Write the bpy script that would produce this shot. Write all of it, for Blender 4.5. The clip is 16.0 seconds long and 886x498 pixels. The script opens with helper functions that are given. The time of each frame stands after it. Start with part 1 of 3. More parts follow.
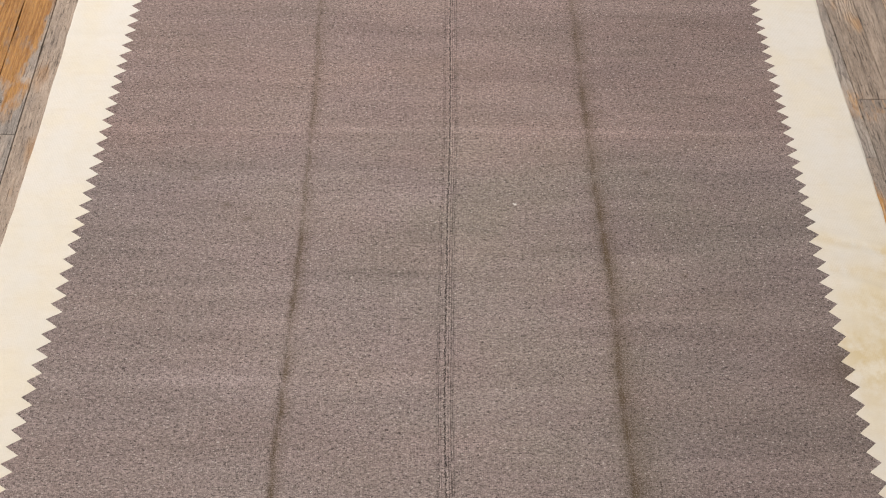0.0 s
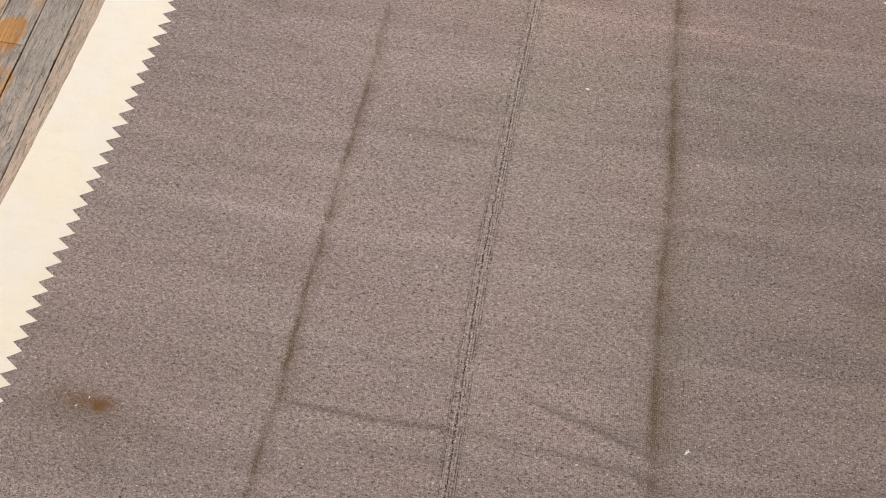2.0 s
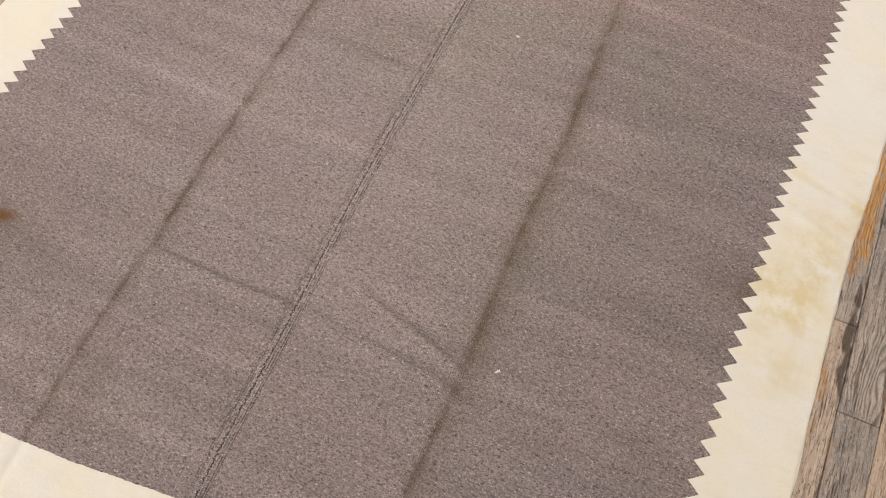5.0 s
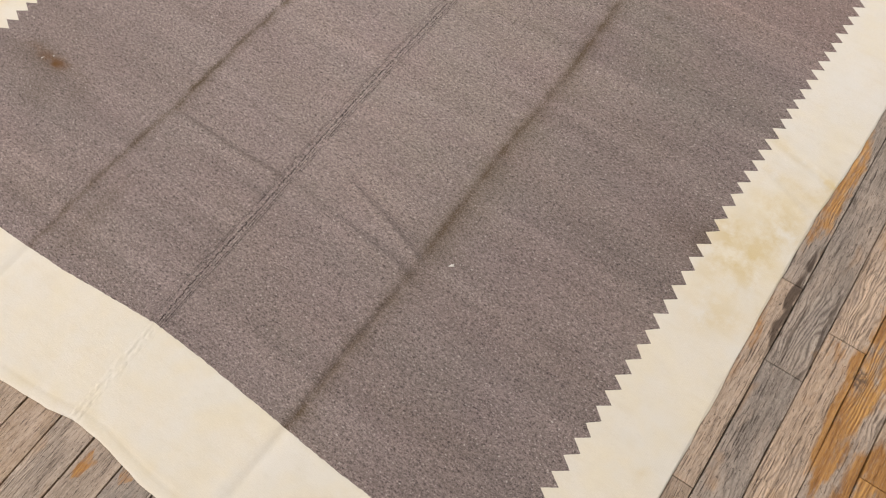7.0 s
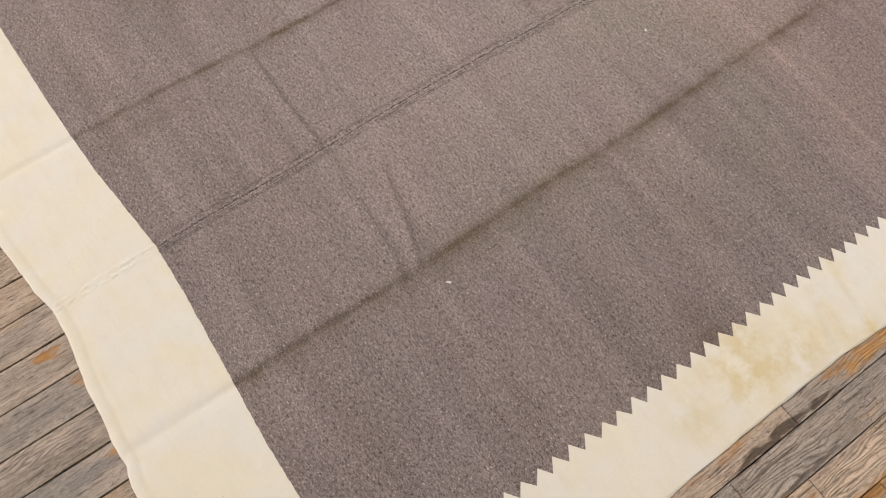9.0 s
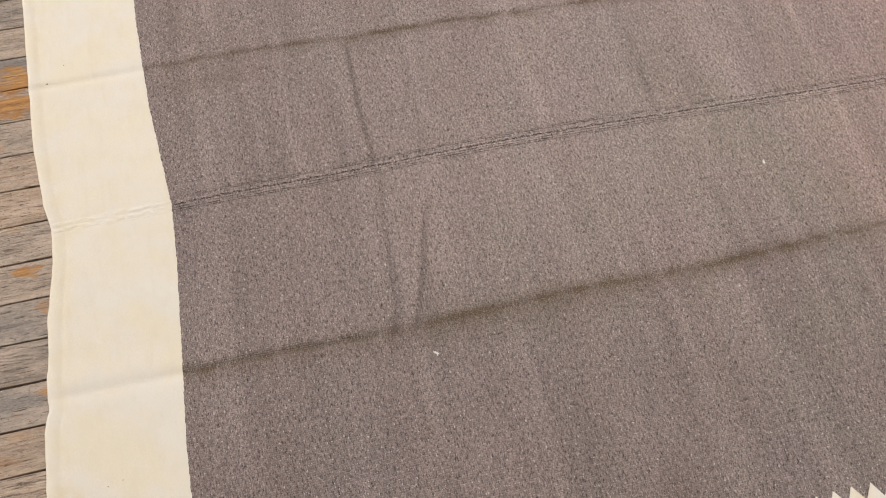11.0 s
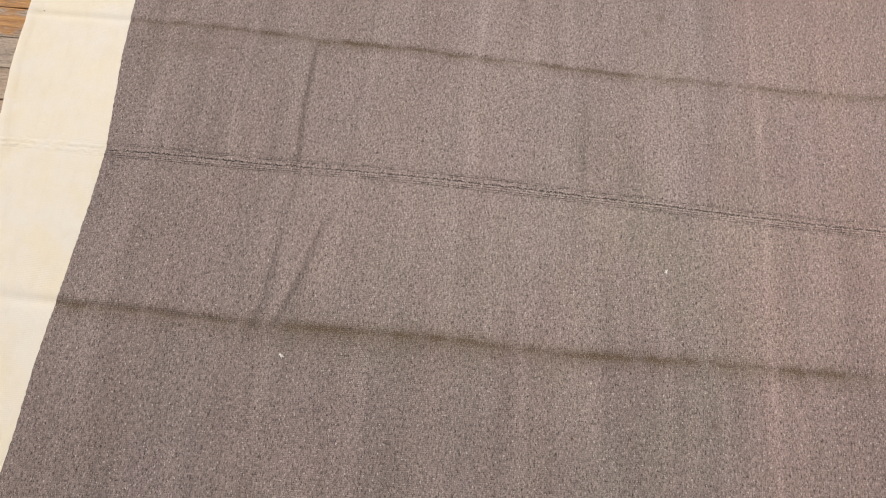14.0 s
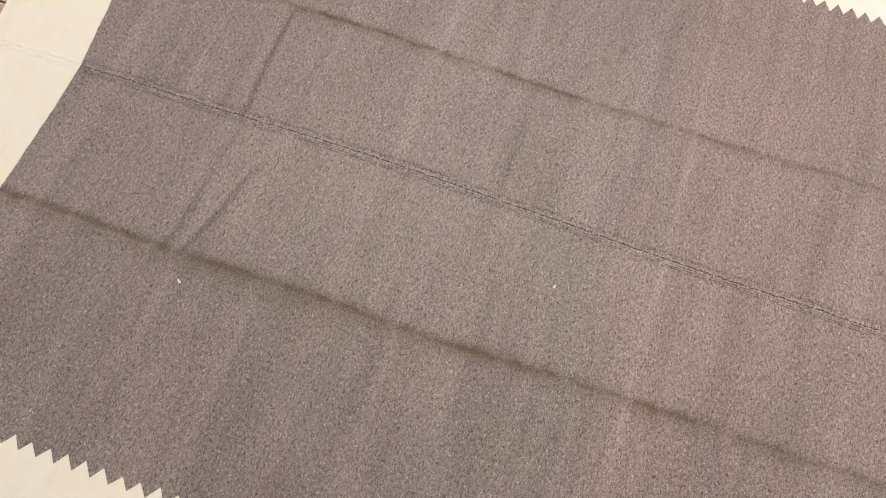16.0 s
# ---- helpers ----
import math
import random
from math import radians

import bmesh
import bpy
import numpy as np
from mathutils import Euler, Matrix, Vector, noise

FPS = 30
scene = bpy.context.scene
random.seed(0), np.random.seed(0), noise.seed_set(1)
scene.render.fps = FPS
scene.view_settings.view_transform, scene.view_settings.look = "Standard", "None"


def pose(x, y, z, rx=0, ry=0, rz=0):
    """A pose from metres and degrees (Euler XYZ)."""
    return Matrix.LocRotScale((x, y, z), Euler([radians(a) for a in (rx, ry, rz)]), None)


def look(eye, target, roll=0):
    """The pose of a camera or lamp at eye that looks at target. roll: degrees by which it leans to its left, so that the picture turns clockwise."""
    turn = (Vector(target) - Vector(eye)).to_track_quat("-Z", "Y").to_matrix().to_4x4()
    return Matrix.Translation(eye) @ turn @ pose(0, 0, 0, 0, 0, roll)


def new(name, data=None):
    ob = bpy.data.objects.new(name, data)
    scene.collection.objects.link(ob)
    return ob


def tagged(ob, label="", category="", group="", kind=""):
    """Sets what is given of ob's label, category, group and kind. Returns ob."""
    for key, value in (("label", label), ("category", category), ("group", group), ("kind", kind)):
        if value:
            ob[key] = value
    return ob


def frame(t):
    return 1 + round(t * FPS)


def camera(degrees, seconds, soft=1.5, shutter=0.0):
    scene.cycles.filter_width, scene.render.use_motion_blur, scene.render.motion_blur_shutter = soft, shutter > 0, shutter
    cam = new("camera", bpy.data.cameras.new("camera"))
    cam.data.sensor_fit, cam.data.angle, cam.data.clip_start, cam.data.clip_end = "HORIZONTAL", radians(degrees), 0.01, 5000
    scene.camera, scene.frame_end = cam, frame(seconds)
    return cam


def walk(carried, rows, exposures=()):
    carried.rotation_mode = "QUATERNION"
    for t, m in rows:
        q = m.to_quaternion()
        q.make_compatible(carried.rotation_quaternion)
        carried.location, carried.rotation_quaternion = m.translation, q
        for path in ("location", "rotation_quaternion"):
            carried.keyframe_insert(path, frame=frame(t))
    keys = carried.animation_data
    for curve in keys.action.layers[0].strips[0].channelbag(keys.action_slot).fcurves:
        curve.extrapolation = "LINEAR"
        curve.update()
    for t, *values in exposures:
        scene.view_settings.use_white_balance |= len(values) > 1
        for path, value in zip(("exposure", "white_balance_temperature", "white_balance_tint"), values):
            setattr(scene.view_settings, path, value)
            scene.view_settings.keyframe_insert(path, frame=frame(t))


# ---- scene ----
# the camera: a hand-held phone above the rug
EXPOSURES = ((0.0, -0.25), (1.0, -0.14), (3.5, -0.13), (7.0, -0.17), (9.0, -0.19), (12.5, -0.10), (16.0, -0.05))
cam = camera(56.023, 16.0, 1.1)
PATH = [
    (0.0, -0.0331, 0.1372, 1.3121, 30.453, -1.477, -0.855),
    (0.5, -0.0106, 0.1388, 1.2826, 29.145, -1.644, 1.614),
    (1.0, 0.0012, 0.1273, 1.2635, 27.543, -1.733, 4.337),
    (1.5, 0.0132, 0.1054, 1.2501, 26.172, -1.539, 7.140),
    (2.0, 0.0124, 0.0537, 1.2531, 25.163, -1.345, 9.652),
    (2.5, 0.0346, -0.0028, 1.2981, 24.426, -1.058, 11.742),
    (3.0, 0.0728, -0.0823, 1.3240, 24.125, -0.976, 13.412),
    (3.5, 0.1486, -0.1028, 1.3390, 23.845, -0.963, 15.283),
    (4.0, 0.2441, -0.0532, 1.3395, 23.620, -1.018, 17.672),
    (4.5, 0.3380, 0.0010, 1.3145, 23.623, -1.090, 20.451),
    (4.7, 0.3646, 0.0042, 1.3058, 23.678, -1.048, 21.624),
    (6.8, 0.6429, -0.1597, 1.3050, 25.617, -0.701, 33.083),
    (7.0, 0.6878, -0.1325, 1.3199, 25.657, -0.143, 34.785),
    (7.5, 0.7502, -0.1082, 1.3209, 25.412, -0.806, 39.030),
    (8.0, 0.7960, -0.0855, 1.3131, 25.258, -1.101, 43.833),
    (8.5, 0.7967, -0.0609, 1.3202, 24.969, -1.054, 48.898),
    (9.0, 0.7793, 0.0345, 1.3153, 24.538, -0.770, 54.182),
    (9.2, 0.7667, 0.0595, 1.3146, 24.346, -0.785, 56.195),
    (11.3, 0.7168, 0.2850, 1.2499, 23.661, -1.517, 79.639),
    (11.5, 0.7277, 0.2950, 1.2603, 23.616, -1.462, 81.301),
    (12.0, 0.7748, 0.3106, 1.2906, 23.344, -1.307, 84.521),
    (12.5, 0.7936, 0.3530, 1.3334, 22.950, -1.095, 87.195),
    (13.0, 0.7457, 0.4556, 1.3449, 22.895, -1.135, 89.544),
    (13.5, 0.7114, 0.5568, 1.3397, 22.810, -1.461, 92.045),
    (14.0, 0.7011, 0.6254, 1.3304, 22.617, -1.763, 94.962),
    (14.5, 0.7454, 0.6783, 1.3355, 22.512, -1.944, 98.067),
    (15.0, 0.7710, 0.7380, 1.3770, 22.152, -2.007, 101.429),
    (15.5, 0.7487, 0.8218, 1.3993, 22.025, -2.059, 104.835),
    (16.0, 0.7012, 0.9248, 1.4061, 21.989, -2.067, 108.429),
]
walk(cam, [(t, pose(*p)) for t, *p in PATH], EXPOSURES)

# ---------------------------------------------------------------- light
world = bpy.data.worlds.new("world")
world.use_nodes = True
scene.world = world
world.node_tree.nodes["Background"].inputs[0].default_value = (1.0, 0.9, 0.8, 1)
world.node_tree.nodes["Background"].inputs[1].default_value = 0.02


def area_lamp(x, y, z, size, power, colour):
    data = bpy.data.lights.new("unseen_lamp", "AREA")
    data.shape, data.size, data.energy, data.color = "DISK", size, power, colour
    ob = new("unseen_lamp", data)
    ob.matrix_world = look((x, y, z), (x, y, 0))
    return ob


# unseen lamps, added; the second floats below the ceiling to even the brightness
area_lamp(-3.7, -7.2, 7.0, 1.6, 1440, (1.0, 0.935, 0.89))
area_lamp(-0.7, 3.0, 4.0, 0.8, 188, (1.0, 0.945, 0.93))

# ---------------------------------------------------------------- helpers
FLOOR = -0.0027         # the boards' top; the rug's woven top lies about z = 0
PITCH, X0 = 0.0682, -0.005
RIB = 0.0032            # from one warp of the rug to the next


TABLES = {}


def value_noise(x, y, seed):
    """Smooth noise in -1..1 on numpy arrays."""
    if seed not in TABLES:
        TABLES[seed] = np.random.RandomState(seed).rand(256, 256) * 2 - 1
    table = TABLES[seed]
    xi, yi = np.floor(x).astype(int), np.floor(y).astype(int)
    u, v = x - xi, y - yi
    u, v = u * u * (3 - 2 * u), v * v * (3 - 2 * v)
    g = lambda a, b: table[(xi + a) % 256, (yi + b) % 256]
    return (g(0, 0) * (1 - u) + g(1, 0) * u) * (1 - v) + (g(0, 1) * (1 - u) + g(1, 1) * u) * v


def bump(d, w):
    return np.exp(-(d / w) ** 2)


def window(v, a, b, soft):
    """1 between a and b, falling to 0 outside."""
    return 1 / (1 + np.exp(-(v - a) / soft)) / (1 + np.exp((v - b) / soft))


def mesh_object(name, verts, faces, material, parent=None, label="", smooth=True, attrs=None):
    me = bpy.data.meshes.new(name)
    me.from_pydata([], [], [])
    verts, faces = np.asarray(verts, np.float32), np.asarray(faces, np.int32)
    me.vertices.add(len(verts))
    me.vertices.foreach_set("co", verts.ravel())
    n = faces.shape[1]
    me.loops.add(faces.size)
    me.loops.foreach_set("vertex_index", faces.ravel())
    me.polygons.add(len(faces))
    me.polygons.foreach_set("loop_start", np.arange(0, faces.size, n, dtype=np.int32))
    me.update(calc_edges=True)
    me.validate()
    me.polygons.foreach_set("use_smooth", np.full(len(me.polygons), smooth))
    for key, values in (attrs or {}).items():
        a = me.attributes.new(key, "FLOAT", "POINT")
        a.data.foreach_set("value", np.asarray(values, np.float32).ravel())
    me.materials.append(material)
    ob = new(name, me)
    ob.parent = parent
    if label:
        tagged(ob, label)
    return ob


def part(name, bm, material, parent, label=""):
    me = bpy.data.meshes.new(name)
    bm.to_mesh(me)
    bm.free()
    me.materials.append(material)
    ob = new(name, me)
    ob.parent = parent
    if label:
        tagged(ob, label)
    return ob


class Nodes:
    """A short way to write node materials."""

    def __init__(self, name):
        self.mat = bpy.data.materials.new(name)
        self.mat.use_nodes = True
        self.tree = self.mat.node_tree
        self.bsdf = self.tree.nodes["Principled BSDF"]

    def add(self, kind, props=None, **inputs):
        node = self.tree.nodes.new(kind)
        for key, value in (props or {}).items():
            if key == "operation":
                node.operation = value
            elif key == "data_type":
                node.data_type = value
            elif key == "blend_type":
                node.blend_type = value
            elif key == "attribute_name":
                node.attribute_name = value
            elif key == "noise_dimensions":
                node.noise_dimensions = value
        for key, value in inputs.items():
            self.put(node.inputs[int(key[1:])] if key[0] == "i" and key[1:].isdigit() else node.inputs[key.replace("_", " ")], value)
        return node

    def put(self, socket, value):
        if isinstance(value, bpy.types.NodeSocket):
            self.tree.links.new(value, socket)
        elif isinstance(value, tuple) and len(value) == 3 and socket.type == "RGBA":
            socket.default_value = (*value, 1)
        else:
            socket.default_value = value

    def math(self, op, a, b=0.0, c=0.0):
        return self.add("ShaderNodeMath", {"operation": op}, i0=a, i1=b, i2=c).outputs[0]

    def mix(self, f, a, b, blend="MIX"):
        n = self.add("ShaderNodeMix", {"data_type": "RGBA", "blend_type": blend})
        for s, v in zip((n.inputs[0], n.inputs[6], n.inputs[7]), (f, a, b)):
            self.put(s, v)
        return n.outputs[2]

    def scaled(self, vector, x, y, z=1.0):
        return self.add("ShaderNodeVectorMath", {"operation": "MULTIPLY"}, i0=vector, i1=(x, y, z)).outputs[0]

    def noise(self, vector, scale, detail=2.0, rough=0.5):
        n = self.add("ShaderNodeTexNoise", None, Vector=vector, Scale=scale, Detail=detail, Roughness=rough)
        return n.outputs[0]

    def ramp(self, f, a, b):
        n = self.add("ShaderNodeMapRange", None, Value=f)
        n.inputs[1].default_value, n.inputs[2].default_value = a, b
        return n.outputs[0]

    def attr(self, name):
        return self.add("ShaderNodeAttribute", {"attribute_name": name}).outputs["Fac"]

    def position(self):
        return self.add("ShaderNodeNewGeometry").outputs["Position"]

    def relief(self, height, distance, strength=1.0):
        n = self.add("ShaderNodeBump", None, Strength=strength, Distance=distance, Height=height)
        self.tree.links.new(n.outputs[0], self.bsdf.inputs["Normal"])


# ---------------------------------------------------------------- materials
def grey_wool():
    m = Nodes("grey_heather_wool")
    p = m.position()
    axes = m.add("ShaderNodeSeparateXYZ", None, i0=p).outputs
    # the warps stand as fine ribs along the rug; each rib takes its own flecks of the heathered weft
    sway = m.math("MULTIPLY", m.noise(p, 9.0, 3.0, 0.55), 0.012)
    across = m.math("DIVIDE", m.math("ADD", axes[0], sway), RIB)
    index = m.math("FLOOR", across)
    rib = m.math("SINE", m.math("MULTIPLY", m.math("FRACT", across), math.pi))
    own = m.add("ShaderNodeCombineXYZ", None, i0=m.math("MULTIPLY", index, 7.31), i1=m.math("MULTIPLY", axes[1], 330.0), i2=0.0).outputs[0]
    dash = m.noise(own, 1.0, 2.0, 0.6)
    fleck = m.noise(m.scaled(p, 390, 480), 1.0, 2.5, 0.75)
    coarse = m.noise(m.scaled(p, 150, 200), 1.0, 2.0, 0.6)
    weft = m.noise(m.scaled(p, 70, 620), 1.0, 2.0, 0.6)
    patch = m.noise(p, 9.0, 3.0, 0.6)
    warm = m.noise(m.scaled(p, 2.2, 7.0), 1.0, 3.0, 0.6)
    mixed = m.math("ADD", m.math("MULTIPLY", fleck, 0.62), m.math("MULTIPLY", dash, 0.38))
    mixed = m.math("ADD", mixed, m.math("MULTIPLY", m.math("SUBTRACT", weft, 0.5), 0.22))
    tone = m.ramp(m.math("ADD", mixed, m.math("MULTIPLY", m.math("SUBTRACT", coarse, 0.5), 0.30)), 0.312, 0.688)
    base = m.mix(tone, (0.046, 0.0376, 0.0350), (0.446, 0.377, 0.350))
    hue = m.mix(m.ramp(warm, 0.35, 0.65), (1.000, 0.997, 1.010), (1.025, 0.997, 0.982))
    base = m.mix(1.0, base, hue, "MULTIPLY")
    # softer drifts of hue between lots of yarn: cooler, greener, redder
    drift = m.noise(m.scaled(p, 5.0, 8.0, 2.0), 1.0, 3.0, 0.55)
    base = m.mix(1.0, base, m.mix(m.ramp(drift, 0.36, 0.64), (1.012, 0.990, 1.004), (1.000, 1.002, 0.992)), "MULTIPLY")
    # red cast painted over the far part of the field
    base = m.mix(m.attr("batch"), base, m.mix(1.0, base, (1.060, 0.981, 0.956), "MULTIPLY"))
    base = m.mix(m.math("MULTIPLY", m.attr("khaki"), m.ramp(drift, 0.30, 0.55)), base, m.mix(1.0, base, (0.972, 1.006, 0.950), "MULTIPLY"))
    # uneven yarn colour, with light and shade painted in as well
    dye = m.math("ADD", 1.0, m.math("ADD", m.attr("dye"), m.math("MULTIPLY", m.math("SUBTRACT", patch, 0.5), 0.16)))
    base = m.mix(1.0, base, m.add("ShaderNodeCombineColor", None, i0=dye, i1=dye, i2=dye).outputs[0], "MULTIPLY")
    # pale and dark stray fibres in the yarn
    stray = m.noise(m.scaled(p, 200, 310), 1.0, 1.0, 0.5)
    base = m.mix(m.math("MULTIPLY", m.ramp(stray, 0.665, 0.715), 0.50), base, (0.74, 0.68, 0.64))
    stray = m.noise(m.scaled(p, 150, 330, 3.0), 1.0, 1.0, 0.5)
    base = m.mix(m.math("MULTIPLY", m.ramp(stray, 0.65, 0.71), 0.75), base, (0.030, 0.024, 0.022))
    # dirt and spills, together with shade painted along the folds
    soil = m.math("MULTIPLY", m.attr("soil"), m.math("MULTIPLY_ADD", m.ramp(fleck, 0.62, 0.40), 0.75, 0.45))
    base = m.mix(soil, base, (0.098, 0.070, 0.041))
    base = m.mix(m.math("MULTIPLY", m.attr("spill"), m.ramp(coarse, 0.05, 0.45)), base, (0.150, 0.076, 0.029))
    m.put(m.bsdf.inputs["Base Color"], base)
    m.bsdf.inputs["Roughness"].default_value = 0.95
    m.bsdf.inputs["Specular IOR Level"].default_value = 0.1
    m.bsdf.inputs["Sheen Weight"].default_value = 0.12
    m.bsdf.inputs["Sheen Roughness"].default_value = 0.45
    m.put(m.bsdf.inputs["Sheen Tint"], (0.95, 0.88, 0.84))
    # the stout cords of the sewn joint, each crossed by its own stitches
    joint = m.attr("joint")
    near = m.ramp(m.math("ABSOLUTE", joint), 16.5, 14.0)
    cord = m.math("FRACT", m.math("ADD", m.math("DIVIDE", joint, 4.1), 0.5))
    lane = m.math("FLOOR", m.math("ADD", m.math("DIVIDE", joint, 4.1), 0.5))
    round_cord = m.math("SINE", m.math("MULTIPLY", cord, math.pi))
    wraps = m.add("ShaderNodeCombineXYZ", None, i0=m.math("MULTIPLY", lane, 5.3), i1=m.math("MULTIPLY", axes[1], 260.0), i2=3.0).outputs[0]
    wraps = m.ramp(m.noise(wraps, 1.0, 1.0, 0.5), 0.40, 0.56)
    lump = m.math("MULTIPLY", near, m.math("ADD", m.math("MULTIPLY", round_cord, 1.0), m.math("MULTIPLY", wraps, 1.9)))
    height = m.math("ADD", m.math("MULTIPLY", rib, m.math("ADD", m.noise(p, 70.0, 2.0, 0.6), 0.42)), m.math("ADD", m.math("MULTIPLY", mixed, 0.8), lump))
    m.relief(height, 0.00042)
    return m.mat


def white_wool():
    m = Nodes("ivory_wool")
    p = m.position()
    yarn = m.noise(m.scaled(p, 240, 500), 1.0, 2.0, 0.6)
    cloud = m.noise(p, 7.0, 4.0, 0.6)
    streak = m.noise(m.scaled(p, 14, 60), 1.0, 3.0, 0.6)
    base = m.mix(m.ramp(yarn, 0.3, 0.7), (0.718, 0.682, 0.606), (0.785, 0.750, 0.674))
    base = m.mix(m.math("MULTIPLY", m.attr("age"), m.ramp(cloud, 0.15, 0.60)), base, (0.765, 0.690, 0.515))
    base = m.mix(m.math("MULTIPLY", m.ramp(cloud, 0.42, 0.64), 0.34), base, (0.745, 0.680, 0.51))
    base = m.mix(m.math("MULTIPLY", m.ramp(streak, 0.50, 0.75), 0.28), base, (0.66, 0.585, 0.44))
    wide = m.noise(m.scaled(p, 5.0, 5.0, 2.0), 1.7, 3.0, 0.6)
    base = m.mix(m.math("MULTIPLY", m.ramp(wide, 0.46, 0.64), 0.55), base, (0.735, 0.722, 0.672))
    base = m.mix(m.math("MULTIPLY", m.ramp(wide, 0.46, 0.32), 0.40), base, (0.780, 0.715, 0.545))
    soft = m.noise(p, 24.0, 4.0, 0.65)
    base = m.mix(m.math("MULTIPLY", m.ramp(soft, 0.45, 0.72), 0.22), base, (0.66, 0.61, 0.48))
    dirt = m.noise(m.scaled(p, 60, 85), 1.0, 4.0, 0.7)
    base = m.mix(m.math("MULTIPLY", m.ramp(dirt, 0.58, 0.76), 0.14), base, (0.50, 0.44, 0.33))
    # yellow stains, and the shade of a border fold in the same colour
    stain = m.math("MULTIPLY", m.attr("stain"), m.ramp(m.noise(p, 22.0, 4.0, 0.65), 0.36, 0.58))
    base = m.mix(stain, base, (0.635, 0.51, 0.26))
    m.put(m.bsdf.inputs["Base Color"], base)
    m.bsdf.inputs["Roughness"].default_value = 0.93
    m.bsdf.inputs["Specular IOR Level"].default_value = 0.15
    rib = m.math("SINE", m.math("MULTIPLY", m.add("ShaderNodeSeparateXYZ", None, i0=p).outputs[0], 2 * math.pi / 0.0031))
    m.relief(m.math("ADD", m.math("MULTIPLY", rib, 0.05), m.math("ADD", m.math("MULTIPLY", yarn, 0.25), m.math("MULTIPLY", soft, 1.2))), 0.0008)
    return m.mat


# remains of the old varnish on the boards: x, y, half width, half length, strength
VARNISH = (
    (0.838, 0.57, 0.022, 0.10, 0.5), (0.850, 0.92, 0.030, 0.16, 0.75), (0.845, 0.16, 0.05, 0.10, 0.6),
    (0.965, 0.60, 0.03, 0.04, 0.45), (1.030, 0.52, 0.03, 0.16, 0.95), (1.055, 0.70, 0.05, 0.14, 0.8),
    (1.10, 0.40, 0.04, 0.12, 1.0), (0.90, 1.26, 0.05, 0.04, 0.4), (0.99, 0.40, 0.03, 0.08, 0.25),
    (-0.850, 1.26, 0.030, 0.06, 0.6), (-0.865, 1.52, 0.036, 0.24, 1.0), (-0.925, 1.48, 0.050, 0.30, 1.0), (-0.99, 1.45, 0.03, 0.25, 1.0),
    (-0.930, 0.93, 0.03, 0.05, 0.9), (-0.905, 0.78, 0.03, 0.09, 0.7), (-0.975, 0.86, 0.02, 0.10, 0.9),
    (-0.300, -0.26, 0.035, 0.06, 0.85), (-0.310, -0.40, 0.04, 0.07, 0.9), (-0.240, -0.25, 0.028, 0.06, 0.85),
    (-0.160, -0.33, 0.02, 0.07, 0.55), (0.082, -0.235, 0.014, 0.025, 0.8), (0.505, -0.245, 0.026, 0.05, 0.9),
    (0.148, -0.215, 0.014, 0.02, 0.6), (0.500, -0.31, 0.03, 0.03, 0.5), (0.292, -0.222, 0.012, 0.02, 0.5),
)
KNOTS = ((-0.176, -0.292, 0.010, 0.014, 0.8), (-0.152, -0.300, 0.005, 0.012, 0.7), (1.028, 0.588, 0.012, 0.018, 0.7),
         (-0.770, 1.37, 0.014, 0.03, 0.4))


# boards with strong open figure
FIGURED = ((0.850, 0.92, 0.035, 0.12, 0.5), (0.915, 0.62, 0.034, 0.09, 0.9), (0.845, 1.18, 0.05, 0.05, 0.7), (0.985, 0.72, 0.03, 0.10, 0.7), (1.06, 0.60, 0.04, 0.12, 0.8))
# dark worn hollows in the boards
GOUGES = ((0.874, 0.735, 0.006, 0.030, 0.85), (0.873, 0.665, 0.008, 0.045, 0.85), (0.876, 0.60, 0.007, 0.06, 0.85), (0.902, 0.60, 0.004, 0.07, 0.6),
          (0.944, 0.62, 0.003, 0.09, 0.6))


def spots(m, p, table):
    """The strongest of a few soft oval spots."""
    total = None
    warp = m.add("ShaderNodeTexNoise", None, Vector=m.scaled(p, 40, 14), Scale=1.0, Detail=3.0)
    shifted = m.add("ShaderNodeVectorMath", {"operation": "MULTIPLY_ADD"}, i0=warp.outputs[1], i1=(0.03, 0.09, 0.0), i2=p).outputs[0]
    for x, y, w, l, s in table:
        d = m.add("ShaderNodeVectorMath", {"operation": "SUBTRACT"}, i0=shifted, i1=(x + 0.015, y + 0.045, 0)).outputs[0]
        d = m.add("ShaderNodeVectorMath", {"operation": "LENGTH"}, i0=m.scaled(d, 1 / w, 1 / l, 0)).outputs["Value"]
        d = m.math("MULTIPLY", m.ramp(d, 1.25, 0.75), s)
        total = d if total is None else m.math("MAXIMUM", total, d)
    return total


